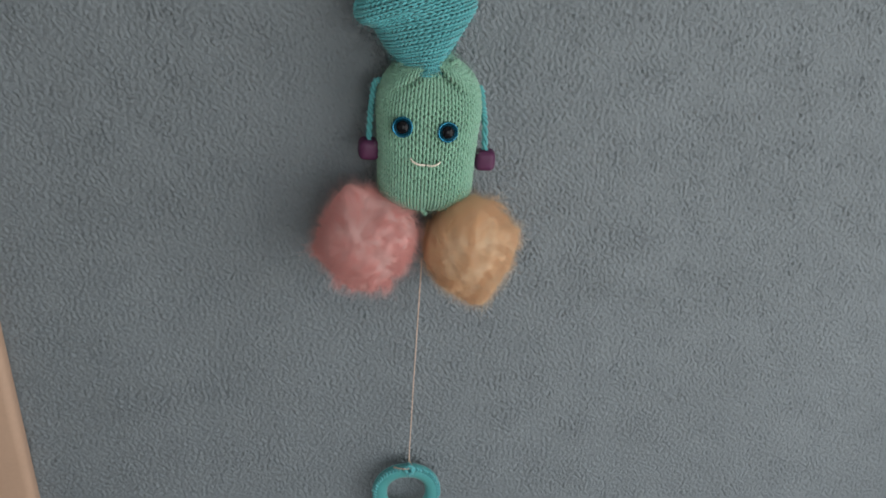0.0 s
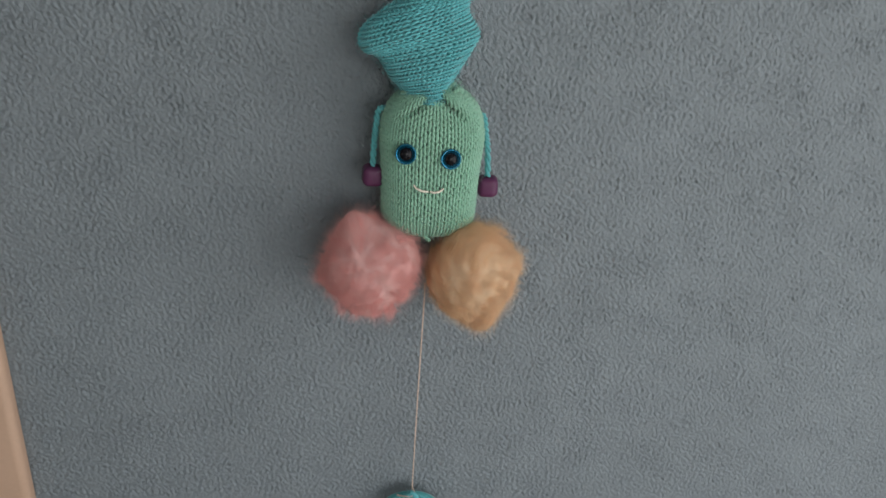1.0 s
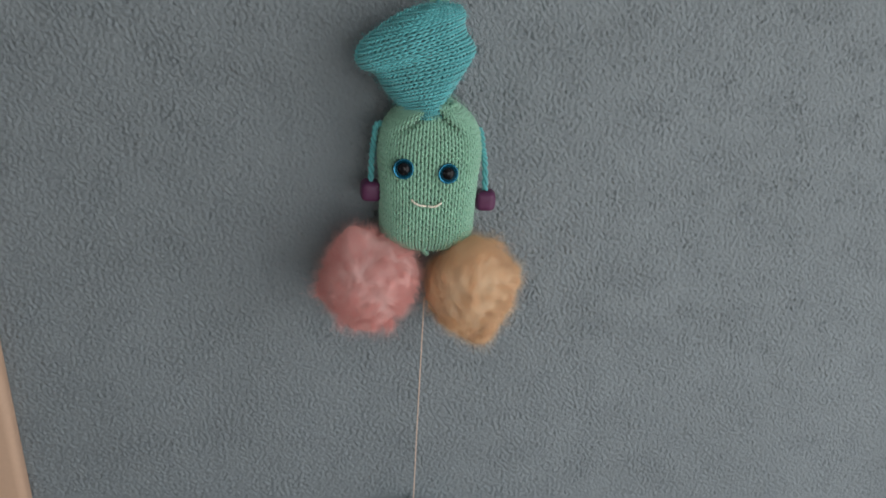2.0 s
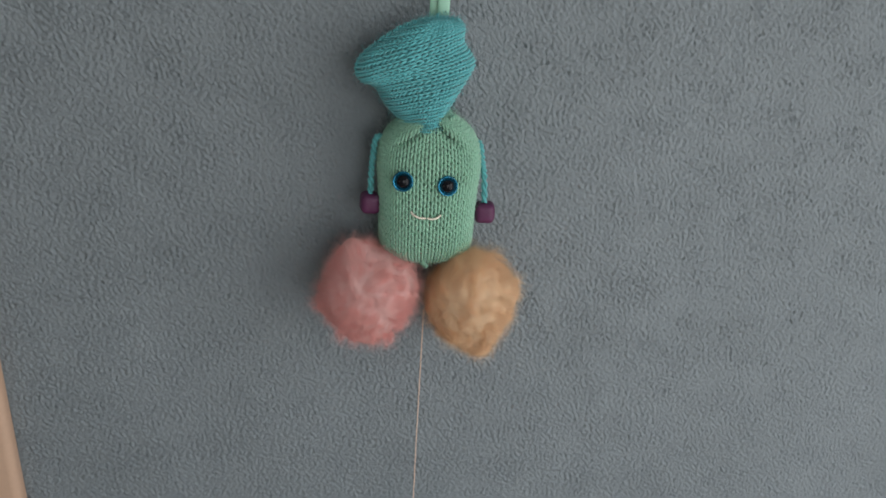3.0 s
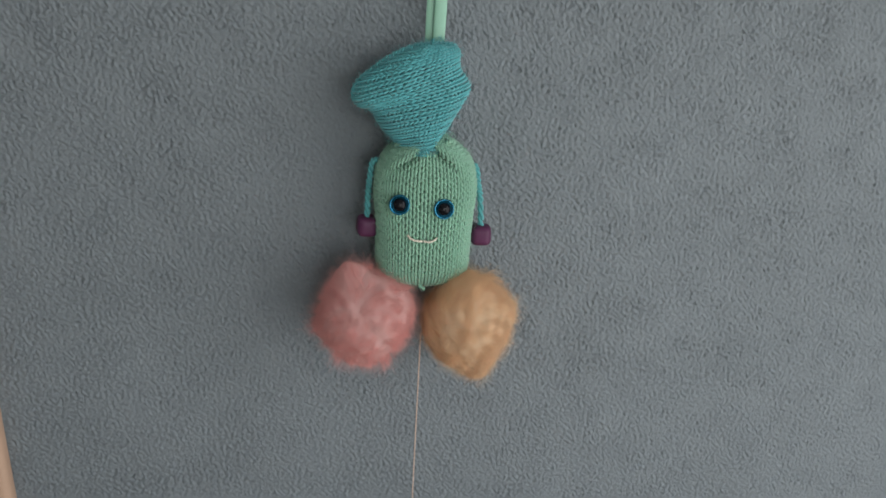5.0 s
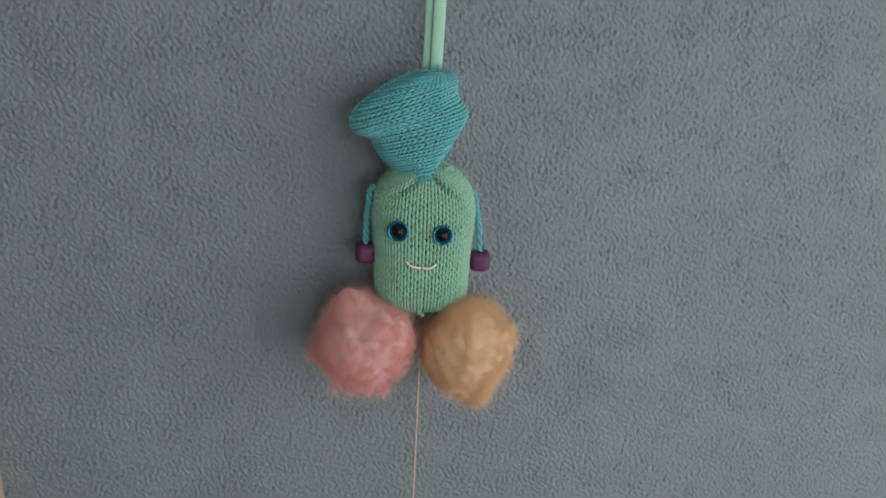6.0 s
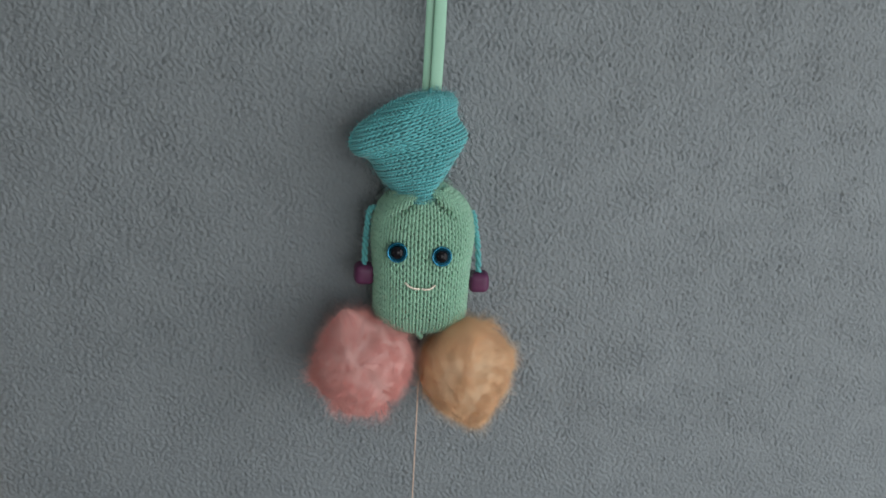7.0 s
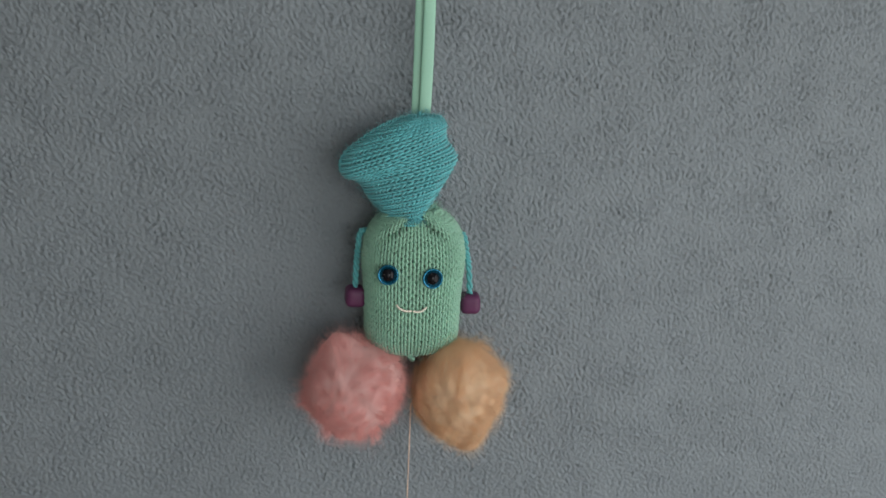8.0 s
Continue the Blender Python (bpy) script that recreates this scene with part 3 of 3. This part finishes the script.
def build_pull_cord():
    ob = new("pull_cord")
    ob.location = (0.0032, -0.015, -0.31)
    part("string", [twisted(line([(0, -12, 205), (0, -9, 160), (0, -3, 90), (0, -1, 30), (0, 0, 1)], 260), 0.54 * MM, 60, M_PEACH)], ob, "thin peach cotton string")
    # oval ring under its cover
    a = np.linspace(0, 2 * np.pi, 121)
    path = np.stack([-1 + 23.5 * np.sign(np.cos(a)) * np.abs(np.cos(a)) ** 0.88, 0 * a, -32.5 + 24.0 * np.sign(np.sin(a)) * np.abs(np.sin(a)) ** 0.92], -1) * MM
    ring = part("ring", [tubes(path, 6.8 * MM, M_RING, 14, ref=np.array([0, 1.0, 0]), flat=0.75)], ob, "teal fabric-covered pull ring")
    loops = 56
    k = np.arange(0, loops * 10 + 1)
    s = k / (loops * 10) * 2 * np.pi
    w = 2 * np.pi * k / 10
    rr = 27.9 + (1.5 + 0.5 * np.sin(s * 9) + 0.4 * np.sin(s * 23 + 1)) * np.cos(w)
    s = s + 0.045 * np.sin(2 * w)
    edge = np.stack([-1 + rr * np.sign(np.cos(s)) * np.abs(np.cos(s)) ** 0.88, -3.0 + 1.8 * np.sin(w), -32.5 + (rr + 0.3) * np.sign(np.sin(s)) * np.abs(np.sin(s)) ** 0.92], -1) * MM
    part("crochet_edge", [tubes(edge, 0.85 * MM, M_TEAL, 6, ref=np.array([0, 1.0, 0.05]))], ring, "teal crocheted edge")
    rng = np.random.RandomState(8)
    tail = rng.standard_normal((60, 1, 3)) * np.array([3.0, 1.5, 2.5]) * MM
    t = np.linspace(0, 1, 5)[None, :, None]
    wisps = tail * t + np.array([0, -4, 0]) * MM + rng.standard_normal((60, 1, 3)) * 1.0 * MM + 0.8 * MM * np.sin(t * 4) * rng.standard_normal((60, 1, 3))
    knot = [twisted(line([(-13, -3, -2.0), (-7, -6, -1.2), (-1, -6.5, -1), (2, -5, 1), (0, -1, 4)], 40), 0.6 * MM, 8, M_PEACH),
            twisted(line([(-4, -4, -1), (-2, -7, 2.5), (2, -7, 2), (4, -6, -3), (0, -7.5, -6), (-3, -6, -3), (-1, -5, 3), (2, -6, -1), (3, -7, -5), (0, -6, -8)], 90), 1.3 * MM, 12, M_TEAL),
            tubes(wisps, np.array([0.12, 0.12, 0.10, 0.08, 0.05]) * MM, M_TEAL, 3)]
    part("knot", knot, ob)
    return tagged(ob, "peach pull string with a teal crocheted ring", "pull cord")


build_pull_cord()
